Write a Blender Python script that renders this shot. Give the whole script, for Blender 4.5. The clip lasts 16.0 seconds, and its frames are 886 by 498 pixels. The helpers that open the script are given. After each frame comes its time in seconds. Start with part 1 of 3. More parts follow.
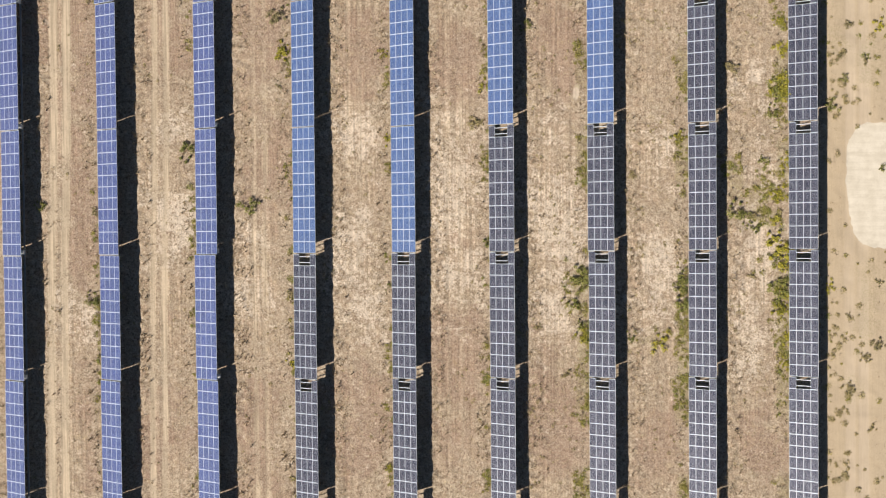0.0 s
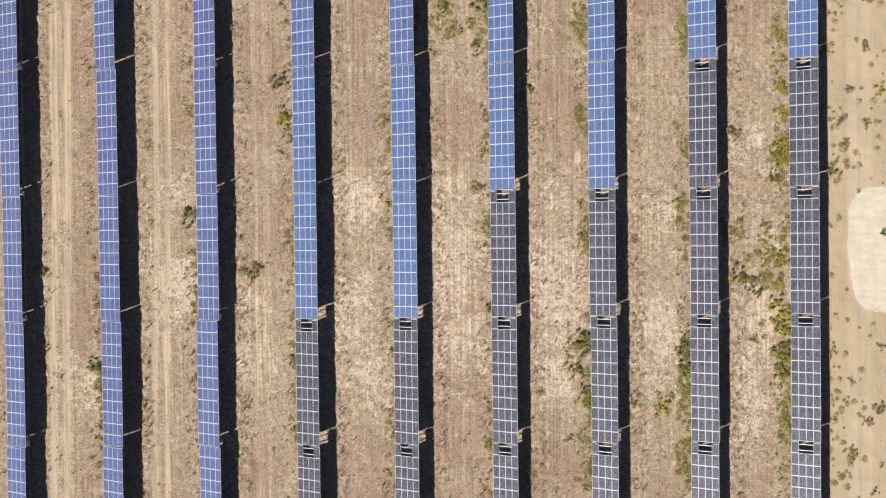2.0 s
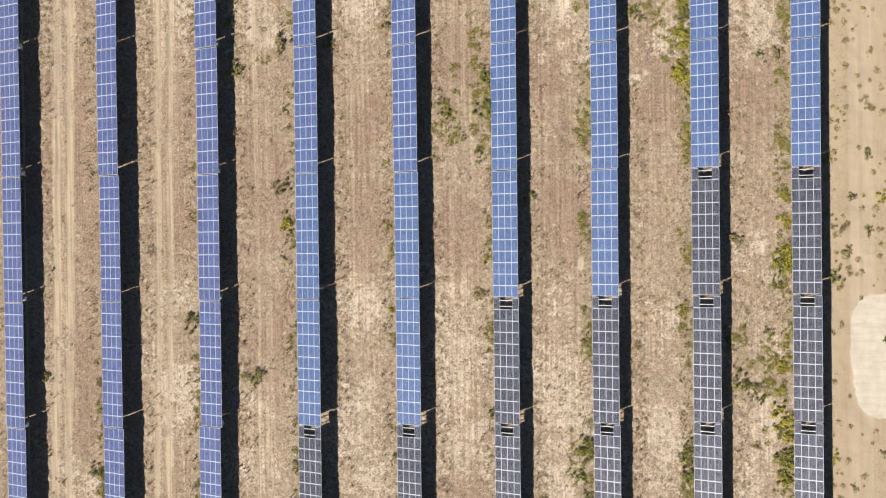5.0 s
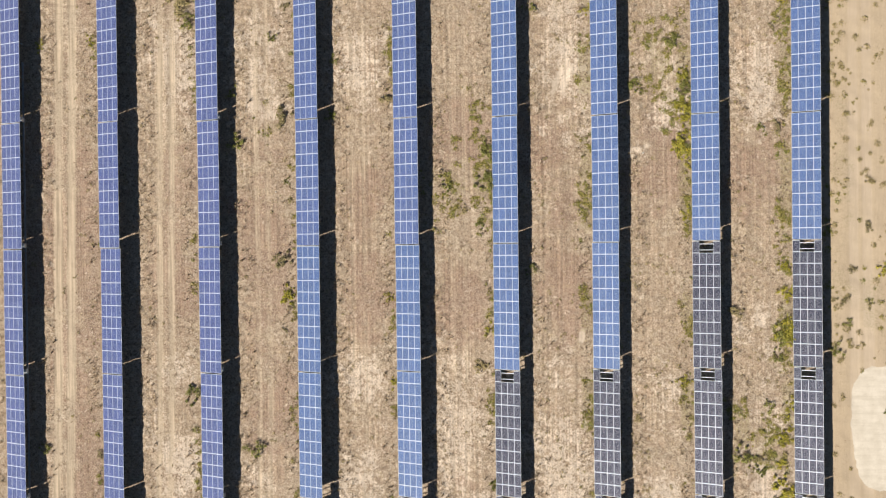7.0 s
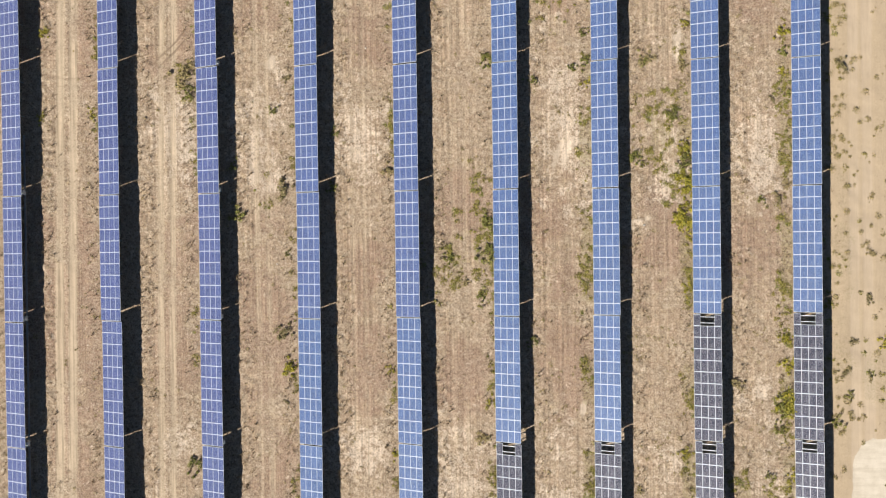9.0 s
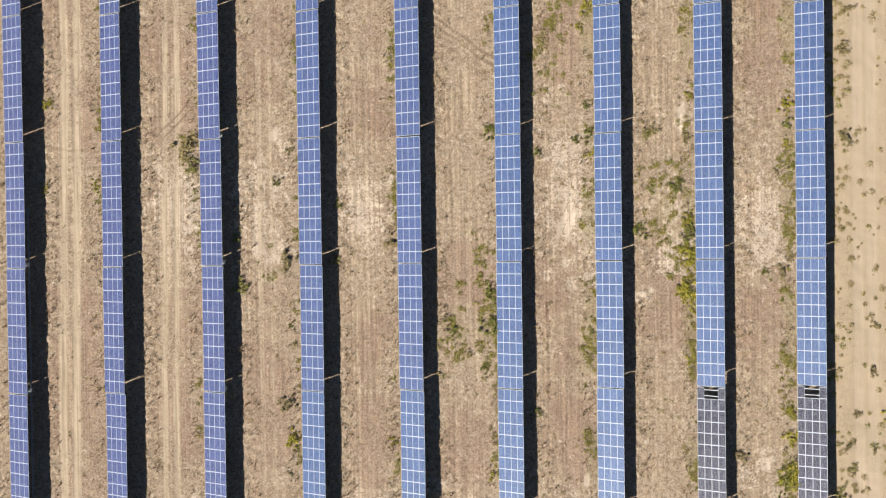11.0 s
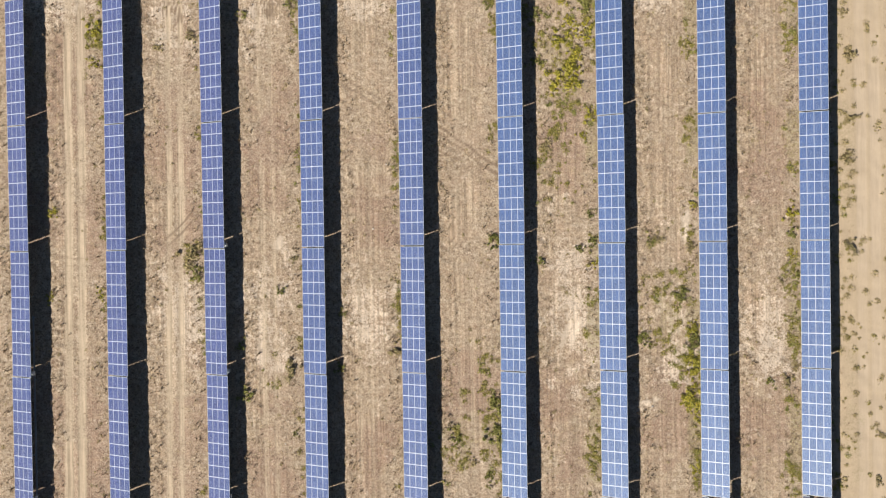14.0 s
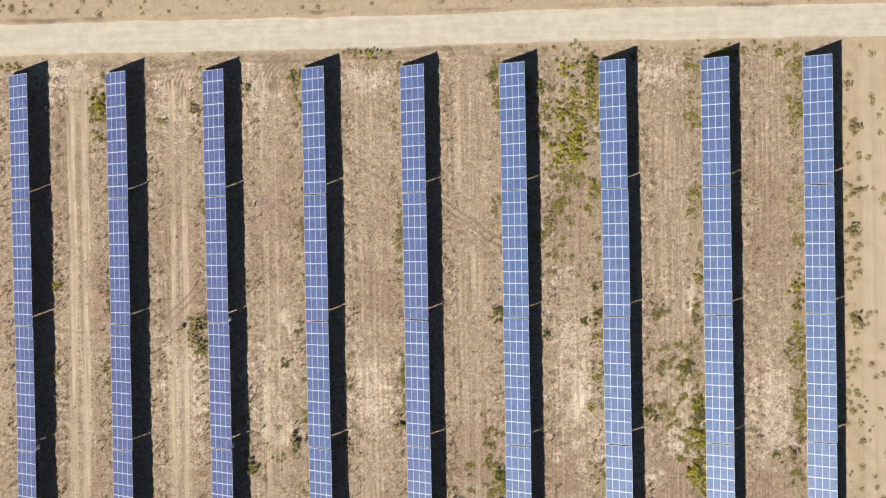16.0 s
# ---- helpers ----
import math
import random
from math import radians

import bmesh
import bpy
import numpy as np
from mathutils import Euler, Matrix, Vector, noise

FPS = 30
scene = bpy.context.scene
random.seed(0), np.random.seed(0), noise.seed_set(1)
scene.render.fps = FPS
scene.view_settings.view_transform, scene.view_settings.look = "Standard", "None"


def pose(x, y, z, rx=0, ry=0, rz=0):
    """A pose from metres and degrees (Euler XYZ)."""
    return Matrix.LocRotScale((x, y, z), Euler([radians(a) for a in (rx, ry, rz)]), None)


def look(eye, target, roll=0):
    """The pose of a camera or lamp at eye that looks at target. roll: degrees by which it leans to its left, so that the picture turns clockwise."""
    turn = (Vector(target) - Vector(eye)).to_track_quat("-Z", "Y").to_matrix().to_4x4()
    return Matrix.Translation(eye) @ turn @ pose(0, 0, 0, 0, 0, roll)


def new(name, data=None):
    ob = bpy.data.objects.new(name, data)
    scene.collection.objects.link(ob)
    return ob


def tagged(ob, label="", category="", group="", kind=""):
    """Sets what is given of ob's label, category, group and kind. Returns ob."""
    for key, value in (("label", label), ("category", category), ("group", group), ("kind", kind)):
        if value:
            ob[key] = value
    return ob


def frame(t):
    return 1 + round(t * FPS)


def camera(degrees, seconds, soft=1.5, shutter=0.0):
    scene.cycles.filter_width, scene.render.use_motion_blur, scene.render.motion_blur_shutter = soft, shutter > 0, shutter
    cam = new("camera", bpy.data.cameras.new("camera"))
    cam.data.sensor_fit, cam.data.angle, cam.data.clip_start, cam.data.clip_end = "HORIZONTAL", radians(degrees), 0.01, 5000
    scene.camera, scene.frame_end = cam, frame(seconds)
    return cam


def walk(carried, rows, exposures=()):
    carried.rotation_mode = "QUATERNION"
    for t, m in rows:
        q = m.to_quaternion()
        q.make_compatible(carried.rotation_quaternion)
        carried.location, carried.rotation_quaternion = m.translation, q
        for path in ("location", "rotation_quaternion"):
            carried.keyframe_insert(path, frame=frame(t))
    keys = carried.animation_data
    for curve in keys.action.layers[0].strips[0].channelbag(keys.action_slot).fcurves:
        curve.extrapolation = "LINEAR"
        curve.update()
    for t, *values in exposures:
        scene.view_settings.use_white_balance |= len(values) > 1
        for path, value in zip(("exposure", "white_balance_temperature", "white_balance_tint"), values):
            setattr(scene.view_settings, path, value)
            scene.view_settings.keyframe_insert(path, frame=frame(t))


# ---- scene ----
# ---- camera ----
cam = camera(46.86, 16.0, soft=1.2)
ROWS = [
    (0.0, 11.955, -107.373, 150.687, -1.215, 1.644, -0.520),
    (1.0, 11.642, -102.972, 150.619, -1.111, 1.559, -0.643),
    (2.0, 11.335, -98.362, 150.541, -1.001, 1.478, -0.721),
    (3.0, 11.049, -93.554, 150.456, -0.889, 1.396, -0.742),
    (4.0, 10.766, -88.602, 150.381, -0.785, 1.325, -0.724),
    (5.0, 10.480, -83.562, 150.336, -0.693, 1.269, -0.693),
    (6.0, 10.242, -78.448, 150.326, -0.619, 1.216, -0.681),
    (7.0, 10.104, -73.259, 150.345, -0.570, 1.156, -0.708),
    (8.0, 10.047, -67.982, 150.353, -0.554, 1.124, -0.750),
    (9.0, 10.043, -62.604, 150.315, -0.580, 1.151, -0.779),
    (10.0, 10.092, -57.152, 150.241, -0.640, 1.233, -0.793),
    (11.0, 10.199, -51.658, 150.155, -0.721, 1.347, -0.795),
    (12.0, 10.365, -46.154, 150.083, -0.800, 1.475, -0.802),
    (13.0, 10.578, -40.686, 150.038, -0.855, 1.595, -0.823),
    (14.0, 10.789, -35.314, 149.953, -0.876, 1.725, -0.870),
    (15.0, 10.959, -30.065, 149.773, -0.856, 1.879, -0.948),
    (16.0, 11.137, -24.789, 149.532, -0.804, 2.026, -1.043),
]
walk(cam, [(t, pose(*r)) for t, *r in ROWS], exposures=[(0.0, 0.01), (13.0, 0.03), (16.0, -0.06)])

# ---- light ----
SUN_STEP = Vector((0.863, 0.938, -1.0))      # way that the sunlight travels
world = bpy.data.worlds.new("sky")
scene.world = world
world.use_nodes = True
sky = world.node_tree.nodes.new("ShaderNodeTexSky")
sky.sky_type, sky.sun_disc = "NISHITA", False
sky.sun_elevation, sky.sun_rotation = radians(38.1), radians(222.6)
sky.air_density, sky.dust_density, sky.ozone_density = 1.0, 0.3, 2.0
world.node_tree.nodes["Background"].inputs["Strength"].default_value = 0.038
world.node_tree.links.new(sky.outputs[0], world.node_tree.nodes["Background"].inputs["Color"])
sun = new("sun", bpy.data.lights.new("sun", "SUN"))
sun.data.energy, sun.data.angle, sun.data.color = 6.2, radians(0.55), (1.0, 0.92, 0.81)
sun.matrix_world = look((-86.0, -94.0, 100.0), Vector((-86.0, -94.0, 100.0)) + SUN_STEP)


# ---- materials ----
class Nodes:
    """Short hand for a node material."""

    def __init__(self, name):
        self.mat = bpy.data.materials.new(name)
        self.mat.use_nodes = True
        self.tree = self.mat.node_tree
        self.shader = self.tree.nodes["Principled BSDF"]

    def node(self, kind, **values):
        n = self.tree.nodes.new(kind)
        for key, value in values.items():
            n.inputs[key.replace("_", " ")].default_value = value
        return n

    def link(self, a, b):
        self.tree.links.new(a, b)

    def put(self, value, socket):
        if isinstance(value, bpy.types.NodeSocket):
            self.link(value, socket)
        else:
            socket.default_value = value

    def math(self, op, a, b=0.0, clamp=False):
        n = self.tree.nodes.new("ShaderNodeMath")
        n.operation, n.use_clamp = op, clamp
        self.put(a, n.inputs[0])
        self.put(b, n.inputs[1])
        return n.outputs[0]

    def mix(self, fac, a, b, blend="MIX"):
        n = self.tree.nodes.new("ShaderNodeMix")
        n.data_type, n.blend_type = "RGBA", blend
        self.put(fac, n.inputs[0])
        for value, socket in ((a, n.inputs[6]), (b, n.inputs[7])):
            self.put(value if isinstance(value, bpy.types.NodeSocket) else (*value, 1.0), socket)
        return n.outputs[2]

    def ramp(self, value, lo, hi, a=0.0, b=1.0):
        n = self.tree.nodes.new("ShaderNodeMapRange")
        n.interpolation_type = "SMOOTHSTEP"
        for k, v in zip(range(5), (value, lo, hi, a, b)):
            self.put(v, n.inputs[k])
        return n.outputs[0]

    def noise(self, coords, scale, detail=4.0, rough=0.6):
        n = self.node("ShaderNodeTexNoise", Scale=scale, Detail=detail, Roughness=rough)
        self.link(coords, n.inputs["Vector"])
        return n.outputs["Fac"]

    def coords(self, kind="Object", stretch=None):
        out = self.tree.nodes.new("ShaderNodeTexCoord").outputs[kind]
        if stretch:
            m = self.tree.nodes.new("ShaderNodeMapping")
            m.inputs["Scale"].default_value = stretch
            self.link(out, m.inputs["Vector"])
            out = m.outputs[0]
        return out

    def attribute(self, name):
        n = self.tree.nodes.new("ShaderNodeAttribute")
        n.attribute_name = name
        return n.outputs["Fac"]

    def bump(self, height, strength, distance=0.05):
        n = self.node("ShaderNodeBump", Strength=strength, Distance=distance)
        self.link(height, n.inputs["Height"])
        self.link(n.outputs[0], self.shader.inputs["Normal"])

    def done(self, color, rough, metal=0.0):
        self.put(color if isinstance(color, bpy.types.NodeSocket) else (*color, 1.0), self.shader.inputs["Base Color"])
        self.put(rough, self.shader.inputs["Roughness"])
        self.shader.inputs["Metallic"].default_value = metal
        return self.mat


def ground_material():
    n = Nodes("dry_ground")
    pos = n.coords()
    big = n.noise(pos, 0.3, 6.0, 0.68)
    mid = n.noise(pos, 1.5, 6.0, 0.7)
    blot = n.noise(pos, 0.65, 5.0, 0.65)
    fine = n.noise(pos, 3.6, 5.0, 0.75)
    grit = n.noise(pos, 9.0, 3.0, 0.7)
    streak = n.noise(n.coords(stretch=(3.2, 0.22, 1.0)), 1.0, 4.0, 0.6)
    pale, brown, track = n.attribute("pale"), n.attribute("brown"), n.attribute("track")
    sand, road, herb, scar_shade = n.attribute("sand"), n.attribute("road"), n.attribute("herb"), n.attribute("scar_shade")
    col = n.mix(n.ramp(n.math("ADD", mid, n.math("MULTIPLY", n.math("SUBTRACT", fine, 0.5), 0.5)), 0.36, 0.66), (0.31, 0.222, 0.148), (0.55, 0.435, 0.31))
    col = n.mix(n.ramp(big, 0.40, 0.62, 0.0, 0.6), col, (0.40, 0.28, 0.19))
    col = n.mix(n.math("MULTIPLY", n.ramp(n.math("ADD", brown, n.math("SUBTRACT", mid, 0.5)), 0.12, 0.75), 0.76), col, (0.325, 0.212, 0.15))
    ragged = n.math("ADD", n.math("SUBTRACT", mid, 0.5), n.math("ADD", n.math("SUBTRACT", fine, 0.5), n.math("MULTIPLY", n.math("SUBTRACT", blot, 0.5), 1.2)))
    edge = n.math("ADD", n.math("MULTIPLY", pale, 0.95), n.math("MULTIPLY", ragged, 2.6))
    col = n.mix(n.ramp(edge, 0.30, 1.10, 0.0, 0.88), col, (0.70, 0.57, 0.44))
    col = n.mix(n.math("MULTIPLY", n.ramp(n.attribute("scrape"), 0.1, 0.9), 0.65), col, n.mix(fine, (0.60, 0.485, 0.365), (0.78, 0.65, 0.50)))
    gold = n.ramp(n.noise(pos, 0.9, 5.0, 0.7), 0.52, 0.7, 0.0, 0.35)
    col = n.mix(gold, col, (0.46, 0.345, 0.185))
    wheel = n.math("MULTIPLY", n.ramp(n.math("ADD", track, n.math("ADD", n.math("MULTIPLY", n.math("SUBTRACT", streak, 0.5), 0.7), n.math("MULTIPLY", n.math("SUBTRACT", fine, 0.5), 0.8))), 0.2, 0.9), 0.9)
    col = n.mix(wheel, col, (0.545, 0.43, 0.30))
    lines = n.noise(n.coords(stretch=(2.6, 0.05, 1.0)), 1.0, 3.0, 0.55)
    comb = n.mix(n.attribute("lane"), (1, 1, 1), n.mix(n.ramp(lines, 0.37, 0.63), (0.74, 0.72, 0.70), (1.25, 1.23, 1.21)))
    col = n.mix(1.0, col, comb, "MULTIPLY")
    green = n.ramp(n.math("ADD", herb, n.math("MULTIPLY", n.math("SUBTRACT", fine, 0.5), 2.6)), 0.70, 1.35, 0.0, 0.62)
    col = n.mix(green, col, (0.275, 0.235, 0.095))
    rough_grass = n.ramp(n.math("ADD", fine, n.math("MULTIPLY", n.math("SUBTRACT", grit, 0.5), 0.6)), 0.30, 0.70, 0.55, 1.30)
    calm = n.math("MAXIMUM", n.math("MAXIMUM", n.math("MULTIPLY", wheel, 0.85), n.math("MULTIPLY", n.attribute("lane"), 0.42)), n.math("MAXIMUM", n.math("MAXIMUM", n.math("MULTIPLY", sand, 0.6), n.math("MULTIPLY", n.attribute("scrape"), 0.8)), road))
    thick = n.ramp(n.noise(pos, 0.22, 4.0, 0.65), 0.38, 0.62, 0.55, 1.0)
    col = n.mix(n.math("MULTIPLY", thick, n.math("SUBTRACT", 1.0, calm, clamp=True)), col, n.mix(1.0, col, rough_grass, "MULTIPLY"))
    loose = n.math("SUBTRACT", 1.0, calm, clamp=True)
    strands = n.math("ABSOLUTE", n.math("SUBTRACT", n.noise(pos, 2.2, 4.0, 0.62), 0.5))
    col = n.mix(n.math("MULTIPLY", n.ramp(strands, 0.0, 0.045, 0.62, 0.0), loose), col, (0.66, 0.535, 0.39))
    # thin dark lines: shadows of the straw painted into the ground colour
    straw_shade = n.math("ABSOLUTE", n.math("SUBTRACT", n.noise(n.coords(stretch=(1.1, 0.9, 4.0)), 1.7, 5.0, 0.66), 0.47))
    col = n.mix(n.math("MULTIPLY", n.ramp(straw_shade, 0.0, 0.05, 0.26, 0.0), loose), col, (0.235, 0.165, 0.11))
    cell = n.node("ShaderNodeTexVoronoi", Scale=1.5)
    n.link(pos, cell.inputs["Vector"])
    pick = n.tree.nodes.new("ShaderNodeSeparateColor")
    n.link(cell.outputs["Color"], pick.inputs[0])
    reach = n.math("ADD", cell.outputs["Distance"], n.math("MULTIPLY", n.math("SUBTRACT", fine, 0.5), 0.55))
    dead = n.math("MULTIPLY", n.math("LESS_THAN", reach, n.math("SUBTRACT", n.math("MULTIPLY", pick.outputs[0], 0.46), 0.16)), n.math("SUBTRACT", 0.85, calm, clamp=True))
    col = n.mix(dead, col, (0.20, 0.14, 0.092))
    speck = n.node("ShaderNodeTexVoronoi", Scale=2.9)
    n.link(pos, speck.inputs["Vector"])
    chance = n.tree.nodes.new("ShaderNodeSeparateColor")
    n.link(speck.outputs["Color"], chance.inputs[0])
    small = n.math("LESS_THAN", n.math("ADD", speck.outputs["Distance"], n.math("MULTIPLY", n.math("SUBTRACT", grit, 0.5), 0.4)), n.math("SUBTRACT", n.math("MULTIPLY", chance.outputs[1], 0.62), 0.25))
    col = n.mix(n.math("MULTIPLY", small, n.math("SUBTRACT", 0.75, calm, clamp=True)), col, (0.215, 0.145, 0.098))
    dust = n.mix(n.ramp(mid, 0.3, 0.75), (0.47, 0.355, 0.245), (0.56, 0.435, 0.305))
    dust = n.mix(n.ramp(big, 0.4, 0.65, 0.0, 0.6), dust, (0.50, 0.385, 0.275))
    dust = n.mix(n.ramp(n.math("ADD", fine, n.math("MULTIPLY", n.math("SUBTRACT", mid, 0.5), 0.8)), 0.5, 0.72, 0.0, 0.6), dust, (0.38, 0.28, 0.19))
    dust = n.mix(1.0, dust, (1.05, 1.05, 0.99), "MULTIPLY")
    dust = n.mix(n.math("MULTIPLY", wheel, 0.6), dust, (0.62, 0.49, 0.355))
    dust = n.mix(n.ramp(streak, 0.35, 0.7, 0.0, 0.4), dust, (0.44, 0.33, 0.225))
    col = n.mix(n.math("MULTIPLY", sand, n.math("SUBTRACT", 1.0, n.math("MULTIPLY", green, 1.0), clamp=True)), col, dust)
    ruts = n.noise(n.coords(stretch=(0.10, 1.3, 1.0)), 1.0, 5.0, 0.65)
    lime = n.mix(n.ramp(n.math("ADD", n.math("MULTIPLY", ruts, 0.45), n.math("MULTIPLY", blot, 0.55)), 0.34, 0.66), (0.56, 0.478, 0.365), (0.695, 0.605, 0.48))
    lime = n.mix(n.ramp(fine, 0.52, 0.70, 0.0, 0.35), lime, (0.49, 0.415, 0.315))
    lime = n.mix(n.attribute("pad"), lime, n.mix(1.0, lime, (1.10, 1.10, 1.10), "MULTIPLY"))
    col = n.mix(n.ramp(n.math("ADD", road, n.math("MULTIPLY", n.math("SUBTRACT", mid, 0.5), 0.7)), 0.4, 0.6), col, lime)
    col = n.mix(n.math("MULTIPLY", n.ramp(n.math("ADD", scar_shade, n.math("MULTIPLY", n.math("SUBTRACT", fine, 0.5), 0.6)), 0.08, 0.5), 0.8), col, (0.235, 0.165, 0.112))
    col = n.mix(1.0, col, (0.99, 1.035, 1.10), "MULTIPLY")
    relief = n.math("MULTIPLY", n.math("ADD", fine, n.math("MULTIPLY", grit, 0.4)), n.math("SUBTRACT", 1.08, calm, clamp=True))
    n.bump(relief, 0.45, 0.08)
    n.shader.inputs["Specular IOR Level"].default_value = 0.1
    return n.done(col, 0.97)


def cell_material(name, dark, light, line, rough, gloss, tint):
    n = Nodes(name)
    where = n.coords()
    axes = n.tree.nodes.new("ShaderNodeSeparateXYZ")
    n.link(where, axes.inputs[0])
    own = n.tree.nodes.new("ShaderNodeObjectInfo").outputs["Random"]
    col = n.mix(n.ramp(n.noise(where, 14.0, 2.0), 0.3, 0.7), dark, light)
    col = n.mix(1.0, col, n.mix(own, (0.86, 0.88, 0.90), (1.12, 1.11, 1.10)), "MULTIPLY")
    cell = n.tree.nodes.new("ShaderNodeTexWhiteNoise")
    snap = n.tree.nodes.new("ShaderNodeVectorMath")
    snap.operation = "SNAP"
    snap.inputs[1].default_value = (0.157, 0.157, 5.0)
    shifted = n.tree.nodes.new("ShaderNodeVectorMath")
    n.link(where, shifted.inputs[0])
    n.link(n.tree.nodes.new("ShaderNodeObjectInfo").outputs["Location"], shifted.inputs[1])
    n.link(where, snap.inputs[0])
    n.link(snap.outputs[0], shifted.inputs[0])
    n.link(shifted.outputs[0], cell.inputs["Vector"])
    col = n.mix(1.0, col, n.mix(cell.outputs["Value"], (0.72, 0.74, 0.78), (1.28, 1.26, 1.22)), "MULTIPLY")
    gaps = n.math("MAXIMUM", *[n.math("GREATER_THAN", n.math("FRACT", n.math("ADD", n.math("DIVIDE", axes.outputs[k], 0.157), 20.0)), 0.93) for k in (0, 1)])
    col = n.mix(n.math("MULTIPLY", gaps, 0.7), col, line)
    soil = n.ramp(n.noise(n.coords(stretch=(2.0, 0.6, 1.0)), 1.0, 5.0), 0.4, 0.8, 0.0, 0.07)
    col = n.mix(soil, col, (0.45, 0.40, 0.34))
    n.shader.inputs["IOR"].default_value, n.shader.inputs["Specular IOR Level"].default_value = 1.5, gloss
    n.shader.inputs["Specular Tint"].default_value = (*tint, 1.0)     # anti-reflection coat
    return n.done(col, rough)


def plain_material(name, a, b, scale, rough, metal=0.0, by_object=0.0, bump=0.0):
    n = Nodes(name)
    pos = n.coords()
    grain = n.noise(pos, scale, 5.0)
    col = n.mix(n.ramp(grain, 0.3, 0.7), a, b)
    if by_object:
        own = n.tree.nodes.new("ShaderNodeObjectInfo").outputs["Random"]
        col = n.mix(1.0, col, n.mix(own, (1 - by_object,) * 3, (1 + by_object,) * 3), "MULTIPLY")
    if bump:
        n.bump(grain, bump, 0.01)
    return n.done(col, n.ramp(grain, 0.2, 0.8, rough - 0.06, rough + 0.06), metal)


def leaf_material(name, a, b, c):
    n = Nodes(name)
    isle = n.tree.nodes.new("ShaderNodeNewGeometry").outputs["Random Per Island"]
    col = n.mix(n.ramp(isle, 0.0, 0.6), a, b)
    col = n.mix(n.ramp(isle, 0.75, 1.0), col, c)
    own = n.tree.nodes.new("ShaderNodeObjectInfo").outputs["Random"]
    col = n.mix(1.0, col, n.mix(own, (0.8, 0.8, 0.8), (1.2, 1.15, 1.1)), "MULTIPLY")
    n.shader.inputs["Specular IOR Level"].default_value = 0.2
    return n.done(col, 0.75)


GROUND = ground_material()
# three copies of one blue cell: angle-dependent sheen and glare put into the colour
VIOLET_SHEEN_CELLS = cell_material("violet_sheen_cells", (0.043, 0.066, 0.215), (0.060, 0.086, 0.262), (0.40, 0.48, 0.66), 0.42, 0.9, (0.78, 0.86, 1.0))
BLUE_CELLS = cell_material("polycrystalline_cells", (0.036, 0.081, 0.243), (0.053, 0.107, 0.300), (0.40, 0.50, 0.66), 0.44, 1.0, (0.78, 0.90, 1.0))
SLATE_SHEEN_CELLS = cell_material("slate_sheen_cells", (0.040, 0.074, 0.228), (0.057, 0.096, 0.280), (0.40, 0.49, 0.66), 0.42, 1.0, (0.80, 0.89, 1.0))
GREY_CELLS = cell_material("monocrystalline_cells", (0.021, 0.026, 0.050), (0.031, 0.036, 0.064), (0.50, 0.51, 0.60), 0.40, 0.5, (0.84, 0.84, 1.0))
BACKSHEET = plain_material("white_backsheet", (0.62, 0.70, 0.81), (0.70, 0.77, 0.85), 20.0, 0.4)
UNDERSIDE = plain_material("dark_module_underside", (0.10, 0.11, 0.12), (0.15, 0.16, 0.17), 6.0, 0.6)
ALUMINIUM = plain_material("anodised_aluminium", (0.68, 0.75, 0.84), (0.76, 0.82, 0.89), 12.0, 0.42, 0.25)
STEEL = plain_material("galvanised_steel", (0.46, 0.47, 0.48), (0.62, 0.63, 0.64), 9.0, 0.5, 0.5, 0.1)
BOX_PAINT = plain_material("light_grey_enclosure", (0.72, 0.73, 0.73), (0.80, 0.80, 0.79), 6.0, 0.45)
TRAY_STEEL = plain_material("dull_cable_tray_steel", (0.55, 0.56, 0.58), (0.68, 0.69, 0.70), 5.0, 0.5, 0.2)
CABLE = plain_material("grey_cable", (0.32, 0.33, 0.35), (0.42, 0.43, 0.45), 5.0, 0.6)
STEM = plain_material("dry_stem", (0.20, 0.14, 0.07), (0.30, 0.22, 0.12), 15.0, 0.85)
STRAW = leaf_material("dry_straw", (0.38, 0.29, 0.185), (0.58, 0.47, 0.32), (0.26, 0.19, 0.12))
DEAD = leaf_material("dead_stalks", (0.21, 0.145, 0.095), (0.29, 0.205, 0.135), (0.16, 0.115, 0.07))
WEED = leaf_material("small_weed_leaves", (0.25, 0.235, 0.065), (0.37, 0.325, 0.09), (0.50, 0.41, 0.14))
GREEN_LEAF = leaf_material("green_leaves", (0.175, 0.19, 0.055), (0.26, 0.265, 0.08), (0.38, 0.335, 0.12))
OLIVE_LEAF = leaf_material("olive_leaves", (0.25, 0.22, 0.105), (0.34, 0.29, 0.15), (0.44, 0.35, 0.21))
YELLOW_LEAF = leaf_material("yellow_green_leaves", (0.25, 0.25, 0.05), (0.39, 0.36, 0.06), (0.56, 0.46, 0.06))
STONE = plain_material("pale_stone", (0.50, 0.46, 0.40), (0.68, 0.64, 0.57), 8.0, 0.9, 0.0, 0.15, 0.4)

